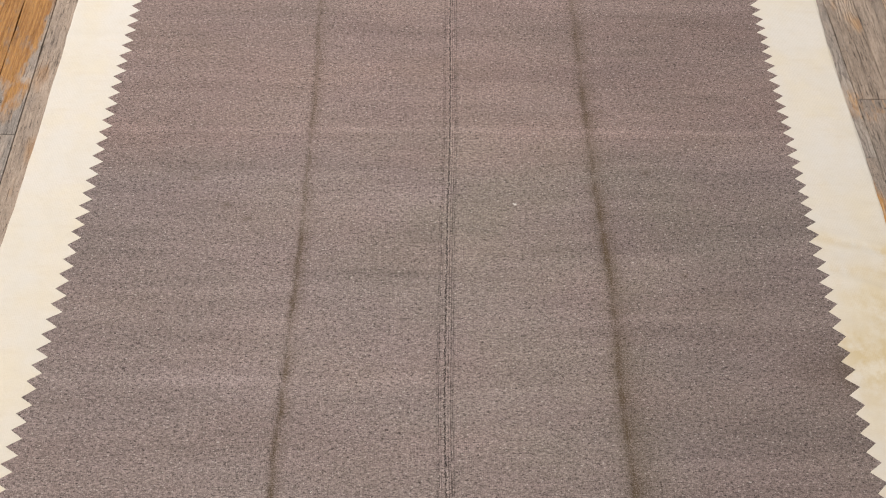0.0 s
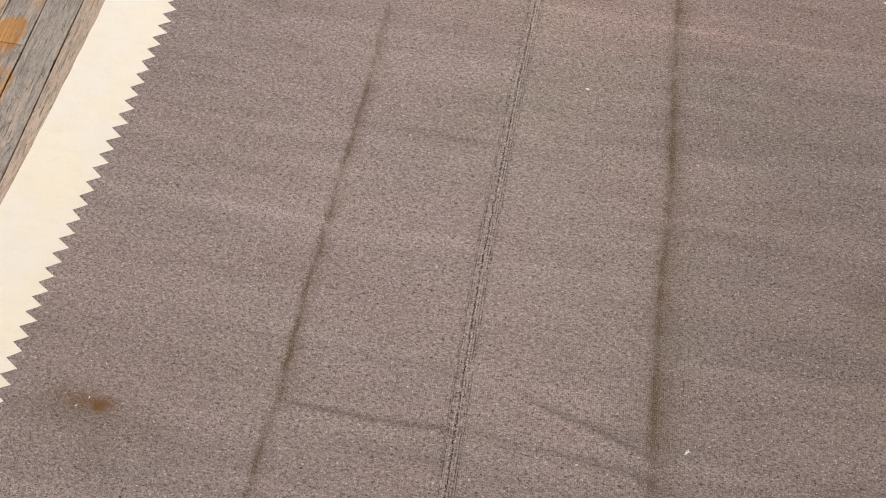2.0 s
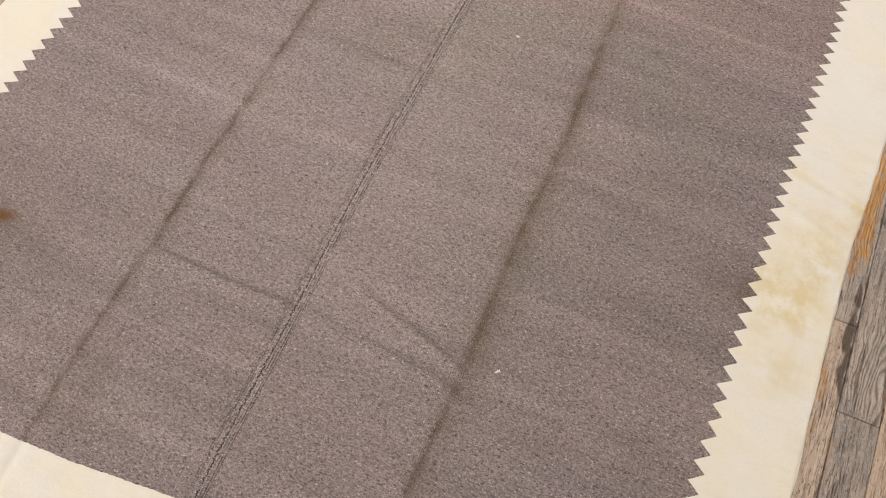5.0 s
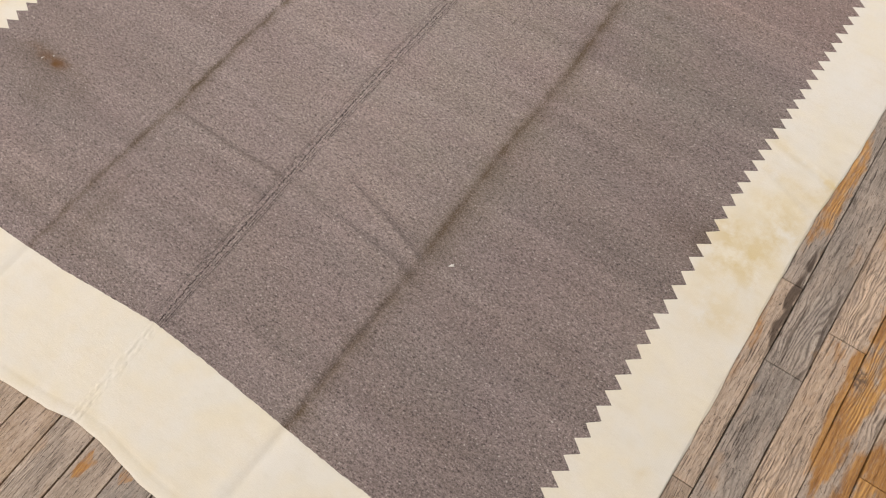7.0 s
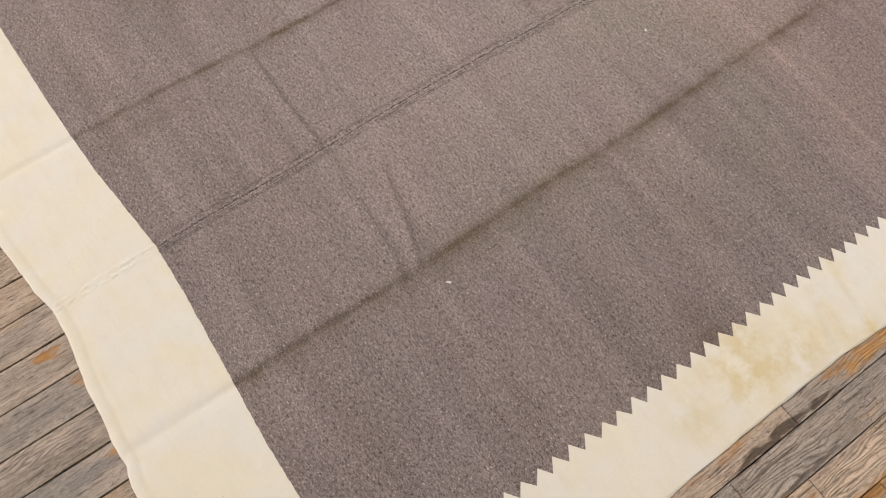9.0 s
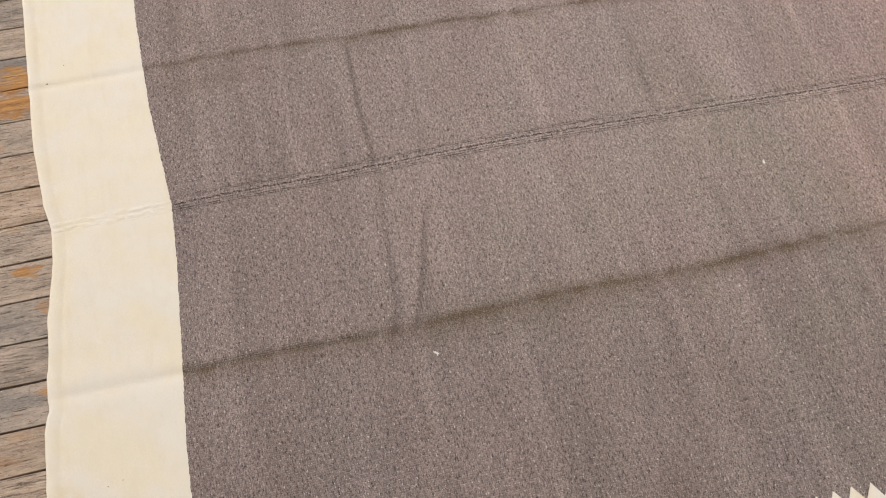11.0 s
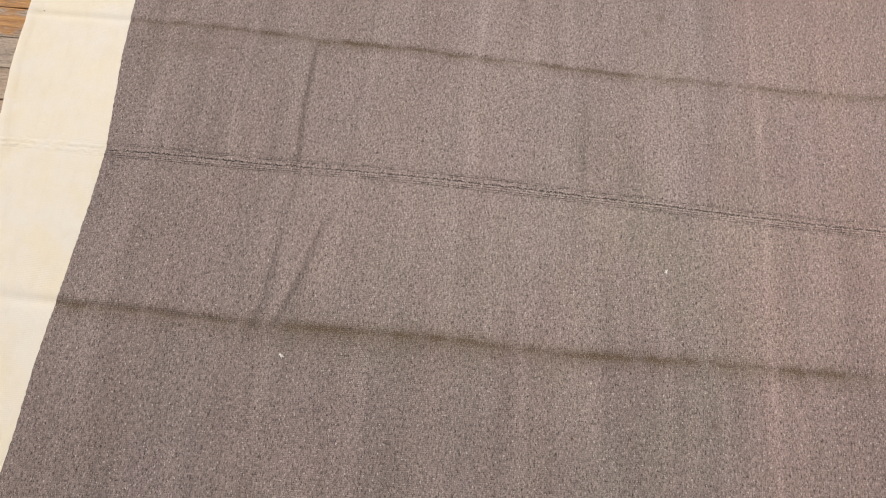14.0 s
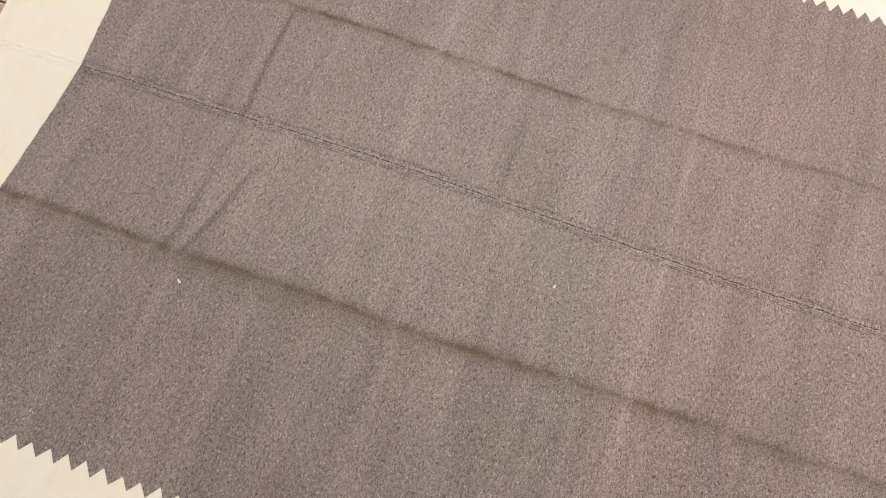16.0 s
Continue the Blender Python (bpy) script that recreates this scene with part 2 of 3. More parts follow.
def old_wood():
    m = Nodes("weathered_oak")
    p = m.position()
    info = m.add("ShaderNodeObjectInfo")
    rnd = info.outputs["Random"]
    shift = m.add("ShaderNodeCombineXYZ", None, i0=m.math("MULTIPLY", rnd, 17.0), i1=m.math("MULTIPLY", rnd, 41.0), i2=rnd).outputs[0]
    q = m.add("ShaderNodeVectorMath", {"operation": "ADD"}, i0=p, i1=shift).outputs[0]
    bend = m.noise(m.scaled(q, 9, 3.0), 1.0, 2.0, 0.5)
    bx = m.add("ShaderNodeCombineXYZ", None, i0=m.math("MULTIPLY", bend, 0.014), i1=0.0, i2=0.0).outputs[0]
    g = m.add("ShaderNodeVectorMath", {"operation": "ADD"}, i0=q, i1=bx).outputs[0]
    grain = m.noise(m.scaled(g, 190, 8.0), 1.0, 5.0, 0.65)
    fibre = m.noise(m.scaled(g, 800, 70.0), 1.0, 4.0, 0.75)
    across = m.add("ShaderNodeSeparateXYZ", None, i0=g).outputs[0]
    figure = m.math("ADD", m.math("MULTIPLY", m.noise(m.scaled(q, 13, 3.2), 1.0, 3.0, 0.55), 95.0), m.math("MULTIPLY", across, 820.0))
    rings = m.math("MULTIPLY_ADD", m.math("SINE", figure), 0.5, 0.5)
    strong = m.ramp(m.noise(m.scaled(q, 9, 2.2), 1.0, 1.0, 0.5), 0.58, 0.74)
    strong = m.math("MAXIMUM", strong, spots(m, p, FIGURED))
    blotch = m.noise(m.scaled(q, 24, 8), 1.0, 5.0, 0.65)
    worn = m.noise(m.scaled(q, 55, 26), 1.0, 4.0, 0.7)
    value = m.math("ADD", m.math("MULTIPLY", grain, 0.50), m.math("ADD", m.math("MULTIPLY", fibre, 0.38), m.math("MULTIPLY", m.math("MULTIPLY", rings, strong), 0.20)))
    kind = m.ramp(m.math("FRACT", m.math("MULTIPLY", rnd, 7.31)), 0.15, 0.85)
    dark = m.mix(kind, (0.155, 0.138, 0.122), (0.235, 0.172, 0.120))
    lite = m.mix(kind, (0.395, 0.355, 0.312), (0.640, 0.490, 0.360))
    base = m.mix(m.ramp(value, 0.33, 0.64), dark, lite)
    level = m.math("MULTIPLY_ADD", m.math("FRACT", m.math("MULTIPLY", rnd, 23.7)), 0.36, 0.95)
    base = m.mix(1.0, base, m.add("ShaderNodeCombineColor", None, i0=level, i1=level, i2=level).outputs[0], "MULTIPLY")
    base = m.mix(m.math("MULTIPLY", m.ramp(blotch, 0.48, 0.66), 0.62), base, (0.545, 0.435, 0.345))
    base = m.mix(m.math("MULTIPLY", m.ramp(blotch, 0.44, 0.28), 0.42), base, (0.20, 0.180, 0.170))
    base = m.mix(m.math("MULTIPLY", m.ramp(worn, 0.58, 0.72), 0.45), base, (0.53, 0.435, 0.37))
    # open grain, dark and sunken: long splits and short pores
    crack = m.noise(m.scaled(g, 420, 11.0), 1.0, 3.0, 0.65)
    where = m.ramp(m.noise(m.scaled(q, 16, 5), 1.0, 2.0, 0.5), 0.40, 0.58)
    crack = m.math("MULTIPLY", m.ramp(crack, 0.615, 0.65), where)
    pores = m.math("MULTIPLY", m.ramp(m.noise(m.scaled(g, 900, 40.0), 1.0, 2.0, 0.6), 0.63, 0.66), 0.6)
    ticks = m.math("MULTIPLY", m.ramp(m.noise(m.scaled(g, 460, 24.0), 1.0, 1.0, 0.5), 0.66, 0.70), 0.9)
    pores = m.math("MAXIMUM", pores, ticks)
    lines = m.math("MULTIPLY", m.math("MULTIPLY", m.ramp(rings, 0.20, 0.06), strong), m.ramp(grain, 0.36, 0.56))
    pits = m.math("MULTIPLY", m.ramp(m.noise(m.scaled(q, 330, 190), 1.0, 1.0, 0.5), 0.70, 0.73), 0.8)
    pores = m.math("MAXIMUM", pores, pits)
    crack = m.math("MAXIMUM", m.math("MAXIMUM", crack, pores), m.math("MULTIPLY", lines, 0.7))
    base = m.mix(m.math("MULTIPLY", crack, 0.80), base, (0.040, 0.028, 0.022))
    ragged = m.math("ADD", m.math("MULTIPLY", blotch, 0.65), m.math("ADD", m.math("MULTIPLY", worn, 0.55), m.math("MULTIPLY", grain, 0.25)))
    old = m.ramp(m.math("MULTIPLY_ADD", spots(m, p, VARNISH), 0.42, ragged), 0.92, 1.10)
    amber = m.mix(m.ramp(value, 0.38, 0.64), (0.30, 0.140, 0.045), (0.68, 0.385, 0.130))
    stray = m.math("MULTIPLY", m.ramp(m.noise(m.scaled(q, 12, 5), 1.3, 3.0, 0.6), 0.60, 0.74), 0.6)
    old = m.math("MAXIMUM", old, stray)
    rough = m.noise(m.scaled(q, 420, 170), 1.0, 3.0, 0.75)
    base = m.mix(m.math("MULTIPLY", m.ramp(rough, 0.56, 0.66), 0.40), base, (0.58, 0.51, 0.45))
    base = m.mix(m.math("MULTIPLY", m.ramp(rough, 0.43, 0.33), 0.45), base, (0.12, 0.098, 0.082))
    base = m.mix(m.math("MULTIPLY", old, m.ramp(rough, 0.25, 0.42)), base, amber)
    base = m.mix(m.math("MULTIPLY", spots(m, p, KNOTS), m.ramp(m.noise(p, 160, 2.0), 0.35, 0.55)), base, (0.07, 0.055, 0.05))
    base = m.mix(m.math("MULTIPLY", spots(m, p, GOUGES), m.ramp(m.math("ADD", grain, m.math("MULTIPLY", blotch, 0.4)), 0.45, 0.58)), base, (0.055, 0.037, 0.027))
    m.put(m.bsdf.inputs["Base Color"], base)
    m.put(m.bsdf.inputs["Roughness"], m.mix(old, (0.78, 0.78, 0.78), (0.50, 0.50, 0.50)))
    m.bsdf.inputs["Specular IOR Level"].default_value = 0.3
    m.relief(m.math("SUBTRACT", value, m.math("MULTIPLY", crack, 0.8)), 0.0012)
    return m.mat


def plain(name, colour, rough=0.9, grain=30.0, amount=0.12, depth=0.001):
    m = Nodes(name)
    p = m.position()
    n = m.noise(p, grain, 4.0, 0.6)
    darker = tuple(c * (1 - amount * 2) for c in colour)
    m.put(m.bsdf.inputs["Base Color"], m.mix(m.ramp(n, 0.3, 0.7), darker, colour))
    m.bsdf.inputs["Roughness"].default_value = rough
    m.relief(n, depth)
    return m.mat


GREY, IVORY, WOOD = grey_wool(), white_wool(), old_wood()
WALL = plain("painted_plaster", (0.32, 0.30, 0.28), 0.9, 12.0, 0.04)
DUST = plain("dark_subfloor", (0.035, 0.026, 0.020), 0.95, 60.0, 0.2)
LINT = plain("white_lint", (0.85, 0.82, 0.78), 0.95, 900.0, 0.1, 0.0002)
THREAD_GREY = plain("grey_stitch_yarn", (0.25, 0.205, 0.19), 0.95, 700.0, 0.25, 0.0004)
FURROW_SHADE = plain("furrow_shade", (0.055, 0.044, 0.04), 0.95, 700.0, 0.25, 0.0004)
THREAD_PALE = plain("pale_stitch_yarn", (0.50, 0.44, 0.40), 0.95, 700.0, 0.2, 0.0004)
SPECK = plain("dark_speck", (0.03, 0.025, 0.022), 0.9, 600.0, 0.2, 0.0002)

# ---------------------------------------------------------------- room
ROOM = (-6.2, 5.0, -8.8, 6.6, 7.2)


def box(bm, x0, x1, y0, y1, z0, z1):
    v = [bm.verts.new(c) for c in ((x0, y0, z0), (x1, y0, z0), (x1, y1, z0), (x0, y1, z0), (x0, y0, z1), (x1, y0, z1), (x1, y1, z1), (x0, y1, z1))]
    for f in ((3, 2, 1, 0), (4, 5, 6, 7), (0, 1, 5, 4), (1, 2, 6, 5), (2, 3, 7, 6), (3, 0, 4, 7)):
        bm.faces.new([v[i] for i in f])


def slab(name, bounds, material, label):
    bm = bmesh.new()
    box(bm, *bounds)
    return tagged(part(name, bm, material, None), label, name.split("_")[0], kind="structure")


xa, xb, ya, yb, top = ROOM
slab("wall_west", (xa - 0.12, xa, ya, yb, FLOOR - 0.02, top), WALL, "plain off-white plastered wall of the showroom")
slab("wall_east", (xb, xb + 0.12, ya, yb, FLOOR - 0.02, top), WALL, "plain off-white plastered wall of the showroom")
slab("wall_south", (xa - 0.12, xb + 0.12, ya - 0.12, ya, FLOOR - 0.02, top), WALL, "plain off-white plastered wall of the showroom")
slab("wall_north", (xa - 0.12, xb + 0.12, yb, yb + 0.12, FLOOR - 0.02, top), WALL, "plain off-white plastered wall of the showroom")
slab("ceiling", (xa - 0.12, xb + 0.12, ya - 0.12, yb + 0.12, top, top + 0.1), WALL, "plain off-white plastered ceiling over the room")
floor = slab("floor", (xa, xb, ya, yb, FLOOR - 0.06, FLOOR - 0.022), DUST, "worn strip floor of weathered grey oak boards with patches of old orange varnish")

# ---------------------------------------------------------------- the rug
# plan of the rug: fold lines, edges and the sawtooth, as curves of y or of x
Y_END, Y_FAR = -0.0, 2.28
SEAM = lambda y: np.interp(y, (-0.25, 0.0, 0.1, 0.3, 0.45, 0.6, 0.74, 0.87, 1.0, 1.16, 1.35, 1.55, 2.5), (0.016, 0.013, 0.011, 0.012, 0.010, 0.010, 0.014, 0.018, 0.022, 0.030, 0.034, 0.038, 0.04))
CREASE_L = lambda y: np.interp(y, (-0.25, 0.0, 0.08, 0.25, 0.35, 0.5, 0.7, 0.86, 0.96, 1.25, 1.6, 2.5), (-0.266, -0.271, -0.274, -0.270, -0.262, -0.262, -0.256, -0.2505, -0.246, -0.245, -0.246, -0.246))
CREASE_R = lambda y: np.interp(y, (-0.25, 0.0, 0.16, 0.32, 0.46, 0.67, 0.78, 0.88, 1.06, 1.24, 1.55, 2.5), (0.302, 0.304, 0.305, 0.312, 0.308, 0.305, 0.312, 0.311, 0.306, 0.306, 0.308, 0.31))
EDGE_L = lambda y: np.interp(y, (-0.3, 0.0, 0.3, 0.45, 0.565, 0.67, 0.83, 0.91, 1.0, 1.15, 1.3, 1.54, 2.5), (-0.822, -0.819, -0.813, -0.809, -0.806, -0.798, -0.789, -0.786, -0.782, -0.779, -0.777, -0.776, -0.78))
EDGE_R = lambda y: np.interp(y, (-0.3, 0.0, 0.3, 0.42, 0.585, 0.69, 0.82, 0.96, 1.1, 1.25, 1.4, 1.56, 2.5), (0.846, 0.846, 0.845, 0.844, 0.841, 0.842, 0.8425, 0.852, 0.855, 0.855, 0.855, 0.862, 0.865))
FIELD_END = lambda x: np.interp(x, (-0.85, -0.6, -0.45, -0.385, -0.264, -0.188, -0.061, 0.012, 0.115, 0.147, 0.255, 0.3, 0.413, 0.53, 0.63, 0.9), (-0.030, -0.0275, -0.0262, -0.0258, -0.0225, -0.0195, -0.0075, -0.001, -0.003, -0.005, -0.0105, -0.0135, -0.020, -0.0215, -0.028, -0.036))
OUTER_END = lambda x: np.interp(x, (-0.85, -0.6, -0.329, -0.182, -0.14, -0.031, 0.015, 0.073, 0.17, 0.226, 0.278, 0.317, 0.351, 0.46, 0.619, 0.9), (-0.236, -0.230, -0.224, -0.220, -0.219, -0.2075, -0.197, -0.197, -0.2095, -0.211, -0.2155, -0.2140, -0.2225, -0.223, -0.235, -0.248))
TIP_L = lambda y: np.interp(y, (-0.1, 0.2, 0.42, 0.5, 0.6, 0.7, 0.8, 0.92, 1.0, 1.2, 1.5, 2.5), (-0.692, -0.692, -0.691, -0.688, -0.682, -0.676, -0.670, -0.667, -0.664, -0.660, -0.657, -0.655))
TIP_R = lambda y: np.interp(y, (-0.1, 0.15, 0.25, 0.42, 0.6, 0.8, 1.0, 1.2, 1.35, 1.5, 2.5), (0.709, 0.709, 0.711, 0.714, 0.7125, 0.714, 0.7185, 0.724, 0.726, 0.730, 0.733))


# the y of the teeth's grey points, one in five known, evenly spaced between
KNOWN_L = (1.493, 1.348, 1.204, 1.058, 0.916, 0.7675, 0.627, 0.490, 0.362, 0.231, 0.100, -0.030)
KNOWN_R = (1.498, 1.360, 1.221, 1.080, 0.939, 0.794, 0.638, 0.4770, 0.315, 0.156, -0.005)
spread = lambda known: np.interp(np.arange(0, 5 * len(known) - 4), np.arange(len(known)) * 5, known)
above = lambda start: np.arange(start + 0.0290, Y_FAR - 0.02, 0.0290)
TEETH_L = np.sort(np.concatenate([spread(KNOWN_L), above(KNOWN_L[0])]))
TEETH_R = np.sort(np.concatenate([spread(KNOWN_R), above(KNOWN_R[0])]))


def line_fold(x, y, xs, ys, amp, w, soft=0.012, far=None):
    """A fold that runs across the rug: a ridge (amp > 0) or a furrow along the line xs, ys; far: its width on the other side."""
    d = y - np.interp(x, xs, ys)
    return amp * np.where(d < 0, bump(d, w), bump(d, far or w)) * window(x, xs[0], xs[-1], soft)


# the sewn joint: furrows between its cords, by distance from the middle, depth and width
SEAM_CORDS = ((-0.0135, 0.0005, 0.0011), (-0.0098, 0.0008, 0.0011), (-0.0055, 0.0006, 0.0011), (0.0, 0.0004, 0.0012), (0.0058, 0.0007, 0.0011), (0.0102, 0.0009, 0.0010), (0.0140, 0.0005, 0.0011))


def rug_height(x, y):
    h = 0.0011 * value_noise(x * 4 + 3, y * 4 + 5, 11) + 0.0006 * value_noise(x * 11, y * 11, 12) + 0.0002 * value_noise(x * 40, y * 55, 13)
    # the long folds
    d = x - CREASE_L(y) - 0.0012 * value_noise(y * 24, 0 * y, 21)
    k = 0.75 + 0.45 * value_noise(y * 9, 0 * y + 3, 22)
    h = h + 0.80 * k * (0.0012 * bump(d + 0.009, 0.009) - 0.0019 * bump(d - 0.001, 0.0050) + 0.0008 * bump(d - 0.012, 0.010))
    d = x - CREASE_R(y) - 0.0015 * value_noise(y * 20, 0 * y, 23)
    k = 0.75 + 0.45 * value_noise(y * 8, 0 * y + 7, 24)
    h = h + 0.60 * k * (0.0010 * bump(d + 0.012, 0.011) - 0.0016 * bump(d, 0.0080) + 0.0006 * bump(d - 0.014, 0.011))
    h = h + window(y, -0.05, 0.31, 0.02) * (0.0012 * bump(d + 0.010, 0.008) - 0.0012 * bump(d - 0.001, 0.006))
    h = h - 0.0012 * bump(d, 0.006) * bump(y - 0.899, 0.016)
    h = h + window(y, -0.26, -0.012, 0.006) * (0.0010 * bump(d + 0.024, 0.018) - 0.0012 * bump(d, 0.016))
    d = x - CREASE_L(y)
    h = h + window(y, -0.26, -0.012, 0.006) * (0.0008 * bump(d + 0.022, 0.016) - 0.0010 * bump(d, 0.014))
    # the sewn joint of the two halves
    d = x - SEAM(y)
    for off, deep, wide in SEAM_CORDS:
        h = h - deep * bump(d - off, wide) * (0.75 + 0.45 * value_noise(y * 30 + off * 900, 0 * y, 27)) * np.where(y < 0, 0.55, 1.0)
    h = h + bump(d, 0.013) * 0.0005 * value_noise(d * 330, y * 150, 25)
    h = h + np.where(y < 0, 0.0008, 0.0) * (bump(d - 0.0055, 0.003) * (0.7 + 0.9 * value_noise(d * 200, y * 170, 28)) + bump(d + 0.0055, 0.003) * (0.7 + 0.9 * value_noise(d * 200, y * 170 + 9, 28)))
    # the cross folds
    d = y - np.interp(x, (-0.26, -0.1, 0.005), (0.336, 0.333, 0.338))
    h = h + 0.0066 * np.where(d < 0, bump(d, 0.014), bump(d, 0.0085)) * window(x, -0.250, 0.004, 0.006)
    h = h + line_fold(x, y, (0.085, 0.142, 0.209, 0.264, 0.315), (0.415, 0.395, 0.378, 0.360, 0.343), 0.0062, 0.0078, 0.010, 0.0085)
    h = h + line_fold(x, y, (0.13, 0.18, 0.23, 0.285, 0.325), (0.333, 0.328, 0.324, 0.318, 0.304), 0.0044, 0.0100, 0.014, 0.0080)
    h = h + line_fold(x, y, (0.32, 0.36, 0.44), (0.326, 0.322, 0.330), -0.0016, 0.010, 0.012)
    h = h + line_fold(x, y, (-0.70, -0.45, -0.28), (0.315, 0.300, 0.285), -0.0012, 0.012, 0.02)
    h = h + line_fold(x, y, (-0.245, -0.174, -0.073, 0.0), (0.877, 0.877, 0.869, 0.857), -0.0065, 0.010, 0.010)
    h = h + line_fold(x, y, (0.02, 0.15, 0.30), (0.846, 0.845, 0.880), 0.0010, 0.012, 0.02)
    h = h + line_fold(x, y, (0.315, 0.36, 0.40), (0.902, 0.889, 0.885), 0.0024, 0.006, 0.010)
    h = h + line_fold(x, y, (0.40, 0.60, 0.72, 0.84), (0.890, 0.940, 0.943, 0.905), 0.0012, 0.013, 0.02)
    h = h + line_fold(x, y, (0.70, 0.78, 0.85), (0.936, 0.920, 0.895), -0.0019, 0.009, 0.02)
    h = h + line_fold(x, y, (0.70, 0.76, 0.84), (0.856, 0.84, 0.81), 0.0014, 0.010, 0.02)
    h = h + line_fold(x, y, (-0.225, -0.162, -0.097, -0.043, -0.01), (1.102, 1.071, 1.050, 1.028, 0.99), 0.0018, 0.006, 0.012)
    h = h + line_fold(x, y, (-0.25, -0.08, 0.10, 0.25), (1.472, 1.470, 1.472, 1.458), 0.0022, 0.012, 0.012)
    h = h + line_fold(x, y, (-0.79, -0.70, -0.25), (1.43, 1.43, 1.46), 0.0010, 0.012, 0.02)
    # hem along the short end, and the loose edge a little raised
    out = y - OUTER_END(x)
    h = h - 0.0006 * bump(out - 0.022, 0.005) + 0.0003 * bump(out - 0.010, 0.009) - 0.0006 * bump(out, 0.004)
    side = np.minimum(x - EDGE_L(y), EDGE_R(y) - x)
    rim = np.clip(np.minimum(side, np.where(y < 0.5, out, 1.0)) / 0.003, 0, 1)
    h = FLOOR + 0.0017 + (np.maximum(h + 0.0006, FLOOR + 0.0008) - FLOOR - 0.0017) * rim
    return h


def rug_soil_shade(x, y):
    """Dirt and painted shade along the folds, and spills."""
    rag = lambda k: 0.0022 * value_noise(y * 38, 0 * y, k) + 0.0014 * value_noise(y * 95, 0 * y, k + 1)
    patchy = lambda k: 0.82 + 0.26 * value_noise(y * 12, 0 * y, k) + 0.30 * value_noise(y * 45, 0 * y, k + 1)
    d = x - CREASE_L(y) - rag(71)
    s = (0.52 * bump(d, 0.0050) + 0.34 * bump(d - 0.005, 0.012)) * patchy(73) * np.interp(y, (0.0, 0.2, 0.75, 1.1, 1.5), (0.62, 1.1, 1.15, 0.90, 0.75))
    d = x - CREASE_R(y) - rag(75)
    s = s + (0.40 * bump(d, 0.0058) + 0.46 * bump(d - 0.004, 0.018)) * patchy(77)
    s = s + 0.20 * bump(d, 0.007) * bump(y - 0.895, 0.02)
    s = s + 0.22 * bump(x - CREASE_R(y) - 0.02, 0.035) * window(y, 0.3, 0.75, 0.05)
    w = 0.012 * value_noise(x * 45, y * 45, 33)
    s = s + 0.28 * np.exp(-np.hypot((x + 0.463 + w) / 0.020, (y - 0.290) / 0.013) ** 2) + 0.20 * np.exp(-np.hypot((x + 0.440) / 0.022, (y - 0.262 + w) / 0.014) ** 2)
    s = s + 0.35 * np.exp(-np.hypot((x + 0.55 + w) / 0.05, (y - 0.287) / 0.018) ** 2)
    s = s + 0.20 * np.exp(-np.hypot((x + 0.57 + w) / 0.085, (y - 0.265 + w) / 0.055) ** 2) + 0.22 * np.exp(-np.hypot((x + 0.505) / 0.04, (y - 0.215) / 0.03) ** 2)
    s = s + 0.45 * np.exp(-np.hypot((x - 0.700) / 0.020, (y - 0.668 + w) / 0.045) ** 2) + 0.25 * np.exp(-np.hypot((x - 0.655) / 0.06, (y - 0.67) / 0.06) ** 2)
    # dark flank of the cross fold, its shade painted on
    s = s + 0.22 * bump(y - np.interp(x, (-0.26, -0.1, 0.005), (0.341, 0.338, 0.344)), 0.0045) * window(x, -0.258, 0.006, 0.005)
    s = s + 0.30 * np.exp(-np.hypot((x + 0.225) / 0.02, (y - 0.10) / 0.09) ** 2)
    for cx, cy, r in ((-0.391, 1.003, 0.007), (-0.353, 0.973, 0.005), (-0.456, 1.064, 0.007), (0.449, 0.851, 0.005), (0.341, 1.237, 0.005), (-0.404, 0.432, 0.003), (0.41, 1.079, 0.006)):
        s = s + 0.5 * np.exp(-np.hypot((x - cx + 0.3 * w) / (1.3 * r), (y - cy + 0.3 * w) / r) ** 2)
    return np.clip(s, 0, 1)


def rug_spill(x, y):
    """The small rust-brown spot."""
    w = 0.007 * value_noise(x * 70, y * 70, 34)
    oval = lambda cx, cy, rx, ry: np.exp(-np.hypot((x - cx + w) / rx, (y - cy + w) / ry) ** 2)
    return np.clip(0.95 * oval(-0.523, 0.2895, 0.014, 0.011) + 0.55 * oval(-0.550, 0.2925, 0.022, 0.012) + 0.30 * oval(-0.593, 0.294, 0.018, 0.008), 0, 1)


